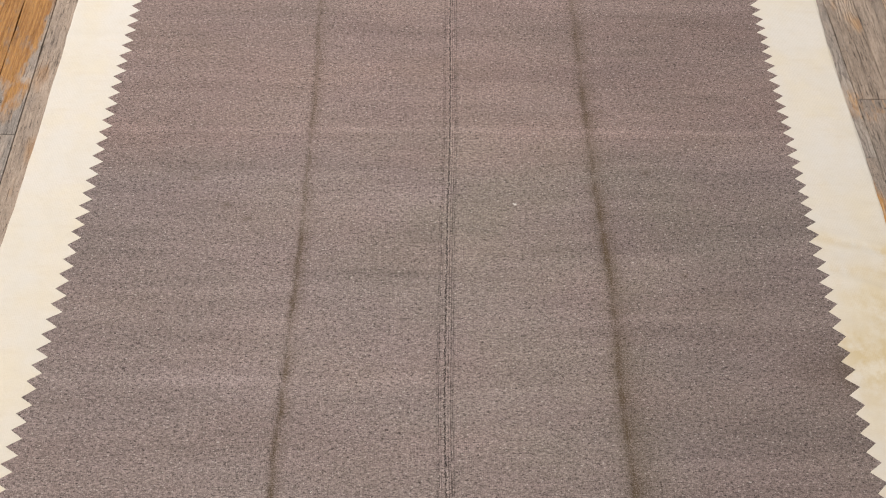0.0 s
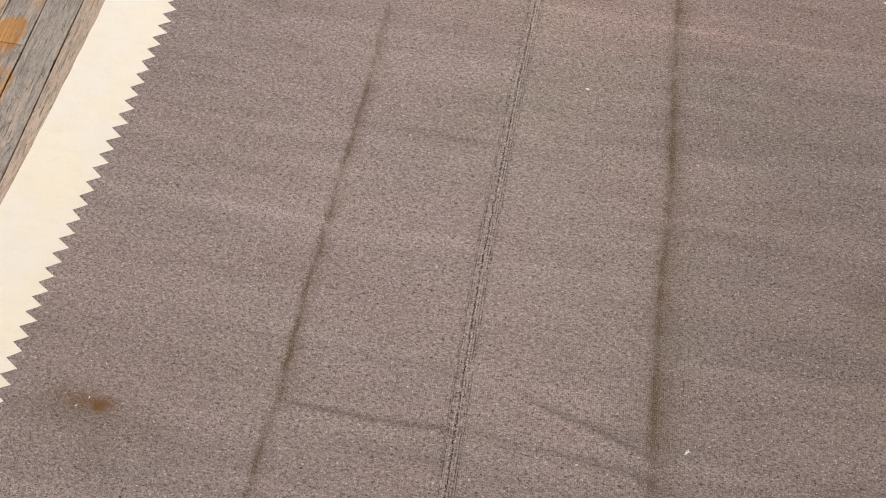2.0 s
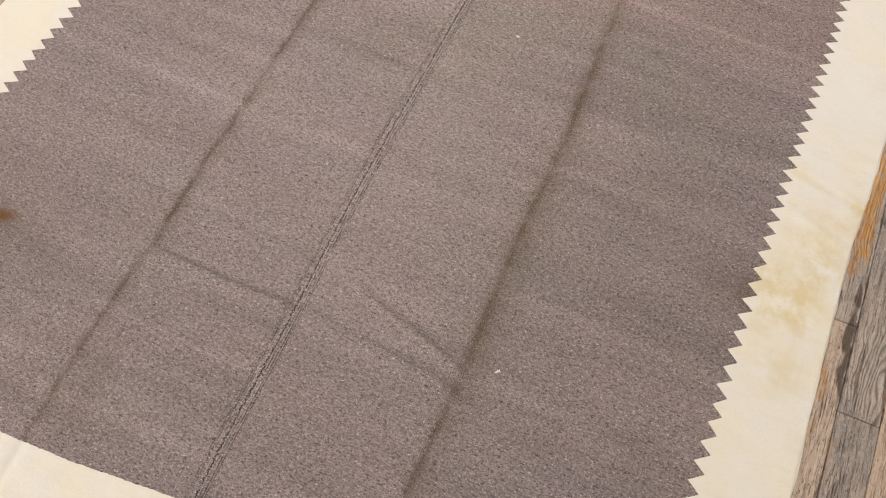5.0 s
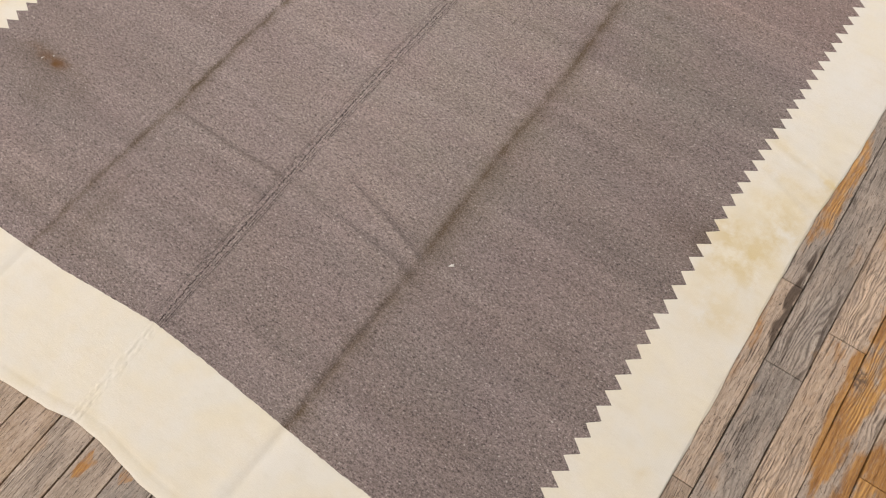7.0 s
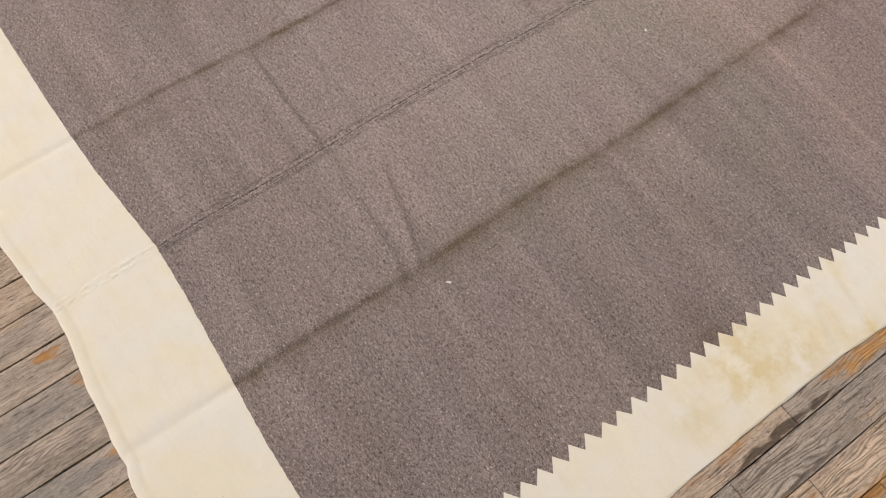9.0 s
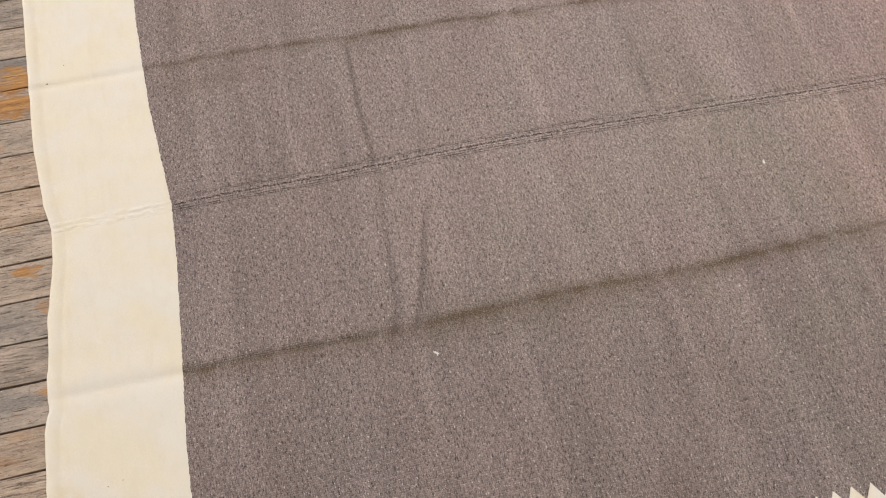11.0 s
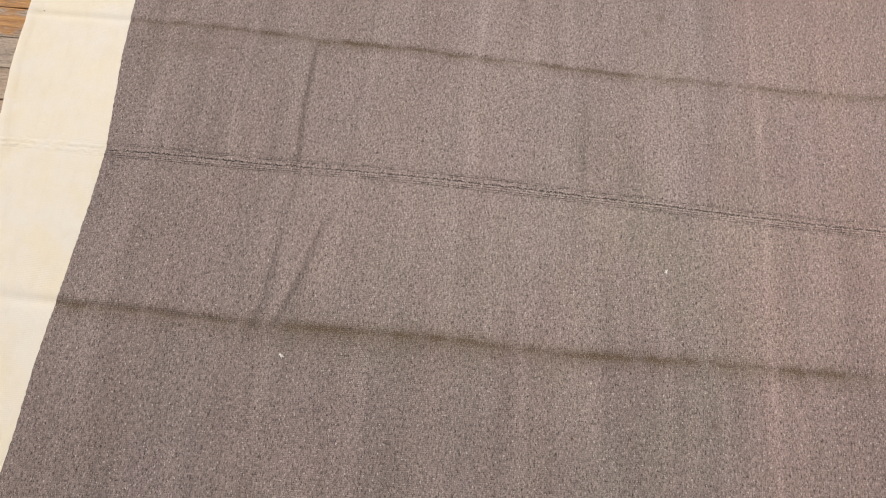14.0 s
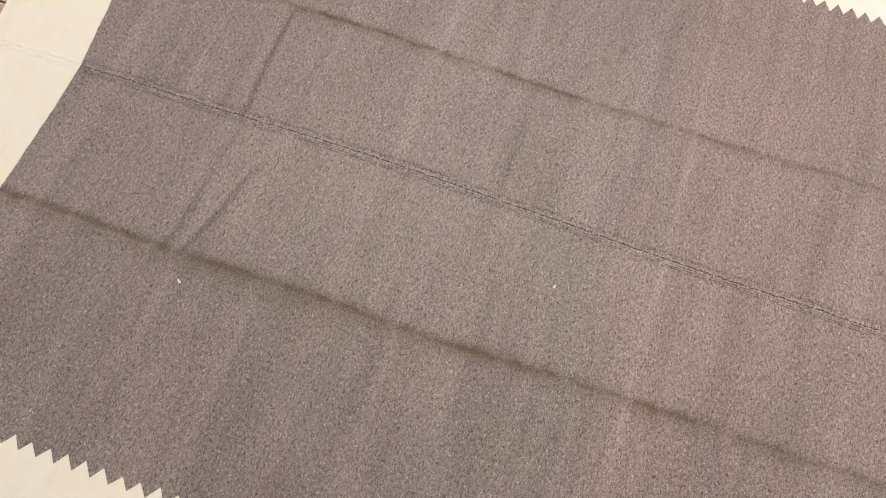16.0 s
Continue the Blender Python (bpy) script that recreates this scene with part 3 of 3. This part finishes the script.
# single paler or darker wefts, and shade painted along cross folds: y, half width, change, from x, to x
WEFTS_AND_SHADE = (
    (1.179, 0.0075, 0.20, -0.66, 0.72), (1.093, 0.006, 0.14, -0.02, 0.72), (0.660, 0.011, 0.21, -0.70, 0.01), (0.646, 0.018, 0.07, -0.7, 0.0),
    (0.885, 0.008, -0.06, -0.25, 0.01), (0.945, 0.010, -0.11, 0.05, 0.70), (1.458, 0.014, -0.14, -0.23, 0.26), (0.856, 0.010, -0.16, -0.24, 0.0),
    (1.30, 0.02, 0.06, -0.66, 0.3), (0.52, 0.010, 0.06, -0.7, 0.0), (0.42, 0.012, 0.05, 0.02, 0.3), (0.10, 0.010, 0.17, -0.70, 0.0),
    (0.155, 0.009, 0.13, -0.70, 0.0), (0.065, 0.012, 0.13, -0.70, 0.02), (0.215, 0.008, 0.09, -0.55, 0.01), (0.455, 0.012, 0.09, -0.26, 0.0), (0.035, 0.02, -0.07, -0.7, 0.02), (0.76, 0.012, 0.06, 0.0, 0.72),
    (1.53, 0.015, 0.06, -0.66, 0.72), (1.39, 0.01, -0.07, 0.30, 0.72), (1.02, 0.01, -0.06, 0.3, 0.72), (0.335, 0.012, -0.10, 0.0, 0.72),
)


def rug_dye_light(x, y):
    d = 0 * x
    wave = 0.006 * value_noise(x * 5, y * 3, 41)
    half = np.where(x > SEAM(y), 50.0, 0.0)
    d = d + 0.075 * value_noise(x * 3.0 + half, (y + wave) * 34 + half, 42) + 0.065 * value_noise(x * 7 + half, (y + wave) * 90 + half, 43)
    d = d + 0.045 * value_noise(x * 3.0 + half, y * 3.4, 44)
    # uneven light put into the colour: middle paler, right side and near end darker
    d = d + 0.10 * window(x, -0.40, 0.27, 0.05) * window(y, 0.25, 1.30, 0.10) - 0.07 * window(x, 0.38, 0.9, 0.05) - 0.05 * window(y, -0.1, 0.28, 0.05)
    # shade painted into the furrows between the cords, and the cords paler
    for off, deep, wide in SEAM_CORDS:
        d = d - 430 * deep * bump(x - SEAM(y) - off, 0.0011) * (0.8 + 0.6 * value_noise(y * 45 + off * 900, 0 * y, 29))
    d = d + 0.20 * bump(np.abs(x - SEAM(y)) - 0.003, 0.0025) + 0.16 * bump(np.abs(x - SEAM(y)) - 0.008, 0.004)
    for yy, w, a, x0, x1 in WEFTS_AND_SHADE:
        d = d + a * bump(y + wave - yy, w) * window(x, x0, x1, 0.012) * (0.75 + 0.5 * value_noise(x * 14, 0 * x + yy * 50, 45))
    return d


def rug_red_cast(x, y):
    """Red cast painted into the field's colour, growing past y = 1.07."""
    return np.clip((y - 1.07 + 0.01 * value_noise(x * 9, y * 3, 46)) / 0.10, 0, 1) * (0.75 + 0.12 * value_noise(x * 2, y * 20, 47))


def rug_khaki(x, y):
    """Faint olive discolouring in the middle of the field."""
    spot = lambda cx, cy, rx, ry: np.exp(-np.hypot((x - cx) / rx, (y - cy) / ry) ** 2)
    return np.clip(1.0 * spot(0.16, 0.475, 0.05, 0.05) + 0.9 * spot(0.12, 0.98, 0.24, 0.22) + 0.5 * spot(0.33, 0.70, 0.05, 0.30) + 0.5 * spot(0.20, 0.60, 0.2, 0.12) + 0.7 * spot(0.48, 0.98, 0.20, 0.12), 0, 1)


def white_stain_shade(x, y):
    w = 0.02 * value_noise(x * 25, y * 25, 51)
    oval = lambda cx, cy, rx, ry: np.exp(-np.hypot((x - cx + w) / rx, (y - cy - w) / ry) ** 2)
    s = 0.85 * oval(0.753, 0.677, 0.055, 0.075) + 0.60 * oval(0.80, 0.782, 0.045, 0.065) + 0.45 * oval(0.838, 0.898, 0.02, 0.035)
    s = s + 0.45 * oval(0.79, 0.552, 0.05, 0.035) + 0.30 * oval(0.765, 0.527, 0.02, 0.015) + 0.35 * oval(0.792, 0.26, 0.015, 0.015)
    s = s + 0.35 * oval(-0.735, 0.285, 0.04, 0.05) + 0.20 * oval(-0.73, 0.34, 0.03, 0.03)
    s = s + 0.90 * oval(0.585, -0.165, 0.045, 0.032) + 0.40 * oval(0.467, -0.184, 0.03, 0.03) + 0.25 * oval(0.55, -0.205, 0.08, 0.02)
    s = s + 0.20 * bump(y - OUTER_END(x) - 0.02, 0.012) * (y < 0.1)
    s = s + 0.32 * bump(y - np.interp(x, (0.74, 0.84), (0.868, 0.850)), 0.012) * (x > 0.72)
    # shade of the fold across the side border, painted on
    s = s + 0.38 * bump(y - np.interp(x, (0.70, 0.84), (0.939, 0.899)), 0.013) * (x > 0.69)
    return np.clip(s, 0, 0.9)


def white_age(x, y):
    """How far the ivory wool has yellowed."""
    return np.clip(np.interp(y, (-0.2, 0.4, 0.8, 1.05), (0.36, 0.40, 0.32, 0.05)) + 0.15 * value_noise(x * 6, y * 6, 53), 0, 1)


def grid(xs, ys):
    """A sheet from two arrays of the same shape, rows by columns, with its faces."""
    rows, cols = xs.shape
    i = np.arange(rows * cols).reshape(rows, cols)
    faces = np.stack([i[:-1, :-1], i[:-1, 1:], i[1:, 1:], i[1:, :-1]], -1).reshape(-1, 4)
    ring = np.concatenate([i[0, :], i[1:, -1], i[-1, -2::-1], i[-2:0:-1, 0]])
    return xs.ravel(), ys.ravel(), faces, ring


def sheet(name, xs, ys, lift, material, parent, label, attrs):
    """A woven sheet with its turned-down edge, lying on the floor."""
    x, y, faces, ring = grid(xs, ys)
    z = rug_height(x, y) + lift
    n = len(x)
    top_v = np.stack([x, y, z], 1)
    low = np.stack([x[ring], y[ring], np.full(len(ring), FLOOR)], 1)
    a = n + np.arange(len(ring))
    b = np.roll(a, -1)
    skirt = np.stack([b, a, a + len(ring), b + len(ring)], 1)
    values = {k: np.concatenate([f(x, y), f(x[ring], y[ring]), f(x[ring], y[ring])]) for k, f in attrs.items()}
    return mesh_object(name, np.concatenate([top_v, top_v[ring], low]), np.concatenate([faces, skirt]), material, parent, label, True, values)


rug = tagged(new("kilim_rug"), "creased grey wool kilim rug with ivory sawtooth border on board floor", "rug")
rug.location = (0, 0, 0)

# the grey field: columns set closer at the joint and the folds
cols = np.unique(np.round(np.concatenate([
    np.linspace(0, 1, 210), 0.4965 + np.linspace(-0.020, 0.020, 66), 0.311 + np.linspace(-0.028, 0.028, 34), 0.716 + np.linspace(-0.028, 0.028, 34)]), 5))
cols = cols[np.concatenate([[True], np.diff(cols) > 0.0004])]
rows = np.concatenate([np.arange(-0.045, 0.27, 0.0035), np.arange(0.27, 0.45, 0.0018), np.arange(0.45, 0.82, 0.0035), np.arange(0.82, 0.96, 0.0022),
                       np.arange(0.96, 1.44, 0.0035), np.arange(1.44, 1.50, 0.0022), np.arange(1.50, Y_FAR + 0.045, 0.0037)])
ux, vy = np.meshgrid(cols, rows)
# straighten the dense columns along the folds
knots_u = (0.0, 0.311, 0.4965, 0.716, 1.0)
lines = (TIP_L(vy) - 0.004, CREASE_L(vy), SEAM(vy), CREASE_R(vy), TIP_R(vy) + 0.004)
fx = np.zeros_like(ux)
for j in range(4):
    inside = (ux >= knots_u[j]) & (ux <= knots_u[j + 1])
    f = (ux - knots_u[j]) / (knots_u[j + 1] - knots_u[j])
    fx = np.where(inside, lines[j] * (1 - f) + lines[j + 1] * f, fx)
field = sheet("field", fx, vy, 0.0, GREY, rug, "grey-brown heathered wool field with faint bands", {"dye": rug_dye_light, "batch": rug_red_cast, "soil": rug_soil_shade, "spill": rug_spill, "khaki": rug_khaki, "joint": lambda x, y: (x - SEAM(y)) * 1000})


# the ivory side borders with their row of teeth
def side_border(tip_y, tip_x, edge, reach, label):
    """tip_x: where the grey points end; reach: how far the ivory points go in from there."""
    rng = random.Random(5)
    ys, xin = [], []
    for a, b in zip(tip_y[:-1], tip_y[1:]):
        deep = reach * rng.uniform(0.90, 1.08)
        mid = a + (b - a) * rng.uniform(0.46, 0.54)
        for f in (0.0, 0.3, 0.62, 0.9):
            yy = a + (mid - a) * f
            ys.append(yy), xin.append(float(tip_x(yy)) + deep * f)
        for f in (0.0, 0.1, 0.4, 0.72):
            yy = mid + (b - mid) * f
            ys.append(yy), xin.append(float(tip_x(yy)) + deep * (1 - f))
    ys, xin = np.array(ys), np.array(xin)
    t = np.concatenate([np.linspace(0, 0.97, 32), (0.98, 0.988, 0.994, 1.0)])
    out = edge(ys) + 0.0012 * value_noise(ys * 30, 0 * ys, 61)
    xs = xin[:, None] * (1 - t) + out[:, None] * t
    yy = np.repeat(ys[:, None], len(t), 1)
    # the first rows follow the line where the end border begins
    low = FIELD_END(xs) + 0.0005
    k = np.clip((yy - ys[0]) / 0.12, 0, 1)
    yy = yy + (1 - k) * (low - ys[0])
    hi = Y_FAR
    k = np.clip((ys[-1] - np.repeat(ys[:, None], len(t), 1)) / 0.12, 0, 1)
    yy = yy + (1 - k) * (hi - ys[-1])
    if out[0] < 0:
        xs, yy = xs[:, ::-1], yy[:, ::-1]
    return sheet("side_border", xs, yy, 0.00045, IVORY, rug, label, {"stain": white_stain_shade, "age": white_age})


first = lambda teeth: teeth[teeth > -0.02]
side_border(first(TEETH_L), TIP_L, EDGE_L, 0.0225, "ivory woven side border with a sawtooth inner edge")
side_border(first(TEETH_R), TIP_R, EDGE_R, -0.0215, "ivory woven side border with a sawtooth inner edge and yellow stains")


def end_border(inner, outer, flip, label):
    t = np.linspace(0, 1, 120 if not flip else 30)
    s = np.linspace(0, 1, 330)
    s = np.unique(np.concatenate([s, 0.5025 + np.linspace(-0.014, 0.014, 36)]))
    xl = float(EDGE_L(0.0)) * (1 - s) + float(EDGE_R(0.0)) * s if not flip else float(EDGE_L(Y_FAR)) * (1 - s) + float(EDGE_R(Y_FAR)) * s
    xs = np.repeat(xl[None, :], len(t), 0)
    frayed = 0.0009 * value_noise(xl * 260, 0 * xl, 62)
    ys = (outer(xl) + 0.0008 * value_noise(xl * 60, 0 * xl, 63))[None, :] * (1 - t[:, None]) + (inner(xl) + frayed)[None, :] * t[:, None]
    if flip:
        xs, ys = xs[::-1], ys[::-1]
    return sheet("end_border", xs, ys, 0.00045, IVORY, rug, label, {"stain": white_stain_shade, "age": white_age})


end_border(FIELD_END, OUTER_END, False, "ivory woven end border with a hem and a sewn joint")
end_border(lambda x: Y_FAR + 0 * x, lambda x: Y_FAR + 0.2 + 0 * x, True, "ivory woven end border with a hem")


def stitches(y0, y1, step, material, label, lift, seed):
    """Short slanting stitches over the joint of the two halves."""
    rng = random.Random(seed)
    bm = bmesh.new()
    y = y0
    while y < y1:
        x = float(SEAM(y)) + rng.uniform(-0.0012, 0.0012)
        half, lean = rng.uniform(0.0022, 0.0042), rng.uniform(0.0003, 0.0026)
        zc = float(rug_height(np.array(x + 0.003), np.array(y))) + lift
        r = rng.uniform(0.0005, 0.0008)
        rings = []
        for k in range(5):
            f = k / 4 * 2 - 1
            cx, cy, cz = x + half * f, y + lean * f, zc + 0.0007 * (1 - f * f) - 0.0006 * f * f
            s = r * (1 - 0.97 * f * f)
            rings.append([bm.verts.new((cx, cy + s * math.cos(a), cz + s * math.sin(a))) for a in (0, 1.571, 3.1416, 4.712)])
        for a, b in zip(rings[:-1], rings[1:]):
            for j in range(4):
                bm.faces.new((a[j], b[j], b[(j + 1) % 4], a[(j + 1) % 4]))
        y += step * rng.uniform(0.7, 1.5)
    return tagged(part("seam_stitching", bm, material, rug, label), kind="stuff")


def seam_gap(y0, y1, offset, sway, thick, runs, breaks, material, label, seed):
    """One line of the joint: a dark, stepping strand with breaks, drawn in place of a shaded gap."""
    rng = random.Random(seed)
    bm = bmesh.new()
    y, off, last, run = y0, 0.0, None, 0
    while y < y1:
        if run <= 0:
            run, last = rng.randint(*runs), None
            y += rng.uniform(*breaks)
            off = rng.uniform(-sway, sway)
        if rng.random() < 0.42:
            off = -math.copysign(sway * rng.uniform(0.5, 1.0), off)
        x = float(SEAM(y)) + offset + off
        z = float(rug_height(np.array(x), np.array(y))) + 0.0003
        r = thick * rng.uniform(0.5, 1.2)
        ring = [bm.verts.new((x + r * math.cos(a), y, z + r * 0.6 * math.sin(a))) for a in (0, 1.571, 3.1416, 4.712)]
        if last:
            for j in range(4):
                bm.faces.new((last[j], last[(j + 1) % 4], ring[(j + 1) % 4], ring[j]))
        last, run = ring, run - 1
        y += rng.uniform(0.0008, 0.0020)
    return tagged(part("seam_gap", bm, material, rug, label), kind="stuff")


stitches(0.004, Y_FAR, 0.012, THREAD_GREY, "grey wool whip stitches along the joint", -0.0001, 3)
stitches(0.006, Y_FAR, 0.030, THREAD_PALE, "paler worn stitches along the joint", 0.0, 4)
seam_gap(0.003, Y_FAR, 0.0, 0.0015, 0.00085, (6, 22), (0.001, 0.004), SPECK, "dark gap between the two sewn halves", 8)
# dark strands laid along the furrows as their shade
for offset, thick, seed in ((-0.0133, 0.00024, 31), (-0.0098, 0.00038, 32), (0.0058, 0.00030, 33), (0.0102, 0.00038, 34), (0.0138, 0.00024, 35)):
    seam_gap(0.003, Y_FAR, offset, 0.0003, thick, (3, 16), (0.003, 0.034), FURROW_SHADE, "dark strand for the shade in a furrow between the joint's cords", seed)


# ---------------------------------------------------------------- lint and specks lying on the rug
def lint(x, y, size, turn, label, material=LINT, strands=4, seed=1):
    rng = random.Random(seed)
    bm = bmesh.new()
    for _ in range(strands):
        a, bend = turn + rng.uniform(-0.7, 0.7), rng.uniform(-1.2, 1.2)
        px, py = rng.uniform(-0.25, 0.25) * size, rng.uniform(-0.25, 0.25) * size
        r, rings = size * rng.uniform(0.09, 0.14), []
        for k in range(6):
            f = k / 5 - 0.5
            d = a + bend * f
            cx, cy = px + size * f * math.cos(d), py + size * f * math.sin(d)
            s = r * (1 - 2.6 * f * f)
            rings.append([bm.verts.new((cx - s * math.sin(d) * math.cos(q), cy + s * math.cos(d) * math.cos(q), r + s * math.sin(q))) for q in (0, 1.26, 2.51, 3.77, 5.03)])
        for u, v in zip(rings[:-1], rings[1:]):
            for j in range(5):
                bm.faces.new((u[j], v[j], v[(j + 1) % 5], u[(j + 1) % 5]))
        bm.faces.new(rings[0][::-1]), bm.faces.new(rings[-1])
    ob = part("lint_fleck" if material is LINT else "dark_speck", bm, material, None)
    ob.location = (x, y, float(rug_height(np.array(x), np.array(y))) - 0.0002)
    return tagged(ob, label, "lint" if material is LINT else "speck")


lint(0.361, 0.372, 0.0090, 0.5, "small curl of white lint on the grey rug", seed=2)
lint(0.149, 1.006, 0.0070, 0.2, "small white lint fleck on the grey rug", seed=3)
lint(-0.560, 0.283, 0.0050, 1.2, "tiny white lint fleck beside the brown spot", strands=2, seed=4)
lint(-0.545, 0.297, 0.0045, 1.0, "tiny white lint fleck beside the brown spot", strands=2, seed=5)
lint(-0.20, 0.47, 0.004, 0.4, "tiny white lint fleck on the grey rug", strands=2, seed=6)
lint(0.510, 1.362, 0.0055, 0.3, "tiny dark speck on the grey rug", SPECK, 3, 7)
lint(-0.187, 0.690, 0.0045, 0.6, "tiny dark speck on the grey rug", SPECK, 2, 8)
lint(0.60, 0.60, 0.0040, 0.6, "tiny dark speck on the grey rug", SPECK, 2, 9)

for px, py, seed in ((0.449, -0.136, 11), (0.444, -0.115, 12), (0.421, -0.198, 13), (-0.308, -0.159, 14), (-0.274, -0.190, 15)):
    lint(px, py, 0.0034, 1.1, "tiny dark fibre on the ivory border", SPECK, 2, seed)["group"] = "dark fibres on the ivory border"

# ---------------------------------------------------------------- floor boards
# the joints between board ends that are known, by row of boards
JOINTS = {12: (0.275, 0.683, 1.121), 13: (0.530, 1.273), 14: (0.634,), 15: (0.721,), 16: (0.439,), -5: (-0.325,), 7: (-0.282,), -13: (1.171,), -14: (0.914,)}


def board(bm, x0, x1, y0, y1, rng, dz=0.0):
    """One floor board with worn, slightly uneven edges and a softened rim."""
    n = max(4, min(14, int((y1 - y0) / 0.05)))
    gap = rng.uniform(0.0002, 0.0007)
    side = lambda x, s: [(x + s * (gap + rng.uniform(0, 0.0006) + (0.0012 if rng.random() < 0.18 else 0)), y0 + 0.0006 + (y1 - y0 - 0.0012) * k / n) for k in range(n + 1)]
    ring = side(x1, -1) + side(x0, 1)[::-1]
    z = FLOOR + dz
    cx = (x0 + x1) / 2
    rim = [bm.verts.new((x + (0.0008 if x < cx else -0.0008), y + (0.0012 if k in (0, 2 * n + 1) else -0.0012 if k in (n, n + 1) else 0), z)) for k, (x, y) in enumerate(ring)]
    edge = [bm.verts.new((x, y, z - 0.0007)) for x, y in ring]
    foot = [bm.verts.new((x, y, z - 0.018)) for x, y in ring]
    bm.faces.new(rim)
    m = len(ring)
    for k in range(m):
        j = (k + 1) % m
        bm.faces.new((edge[k], edge[j], rim[j], rim[k]))
        bm.faces.new((foot[k], foot[j], edge[j], edge[k]))


rest = bmesh.new()
k_low, k_high = math.ceil((xa - X0) / PITCH), math.floor((xb - X0) / PITCH) - 1
for k in range(k_low, k_high + 1):
    rng = random.Random(170 + k)
    x0, x1 = X0 + k * PITCH, X0 + (k + 1) * PITCH
    ends = list(JOINTS.get(k, ()))
    if not ends:
        ends = [0.02 + 0.1 * rng.random(), -0.75 - 0.2 * rng.random()] if -11 < k < 12 else [rng.uniform(-0.3, 0.1)] if k > 0 else [rng.uniform(0.1, 0.35), rng.uniform(1.75, 1.95)]
    elif k < -11:
        ends = ends + [min(ends) - 1.0]
    elif -11 < k < 12:
        ends = ends + [0.05 + 0.1 * rng.random(), -0.85]
    y = max(ends)
    while y < yb:
        y += rng.uniform(0.45, 1.05)
        ends.append(y)
    y = min(ends)
    while y > ya:
        y -= rng.uniform(0.45, 1.05)
        ends.append(y)
    ends = sorted(min(max(e, ya), yb) for e in ends)
    for y0, y1 in zip(ends[:-1], ends[1:]):
        if y1 - y0 < 0.02:
            continue
        near = -1.5 < (x0 + x1) / 2 < 1.6 and y1 > -1.1 and y0 < 2.3
        hidden = x0 > -0.74 and x1 < 0.81 and y0 > -0.18 and y1 < 2.4
        dz = rng.uniform(-0.0006, 0.0)
        if near and not hidden:
            bm = bmesh.new()
            board(bm, x0, x1, y0, y1, rng, dz)
            part("board", bm, WOOD, floor)
        else:
            board(rest, x0, x1, y0, y1, rng, dz)
tagged(part("boards_beyond", rest, WOOD, floor), kind="stuff")
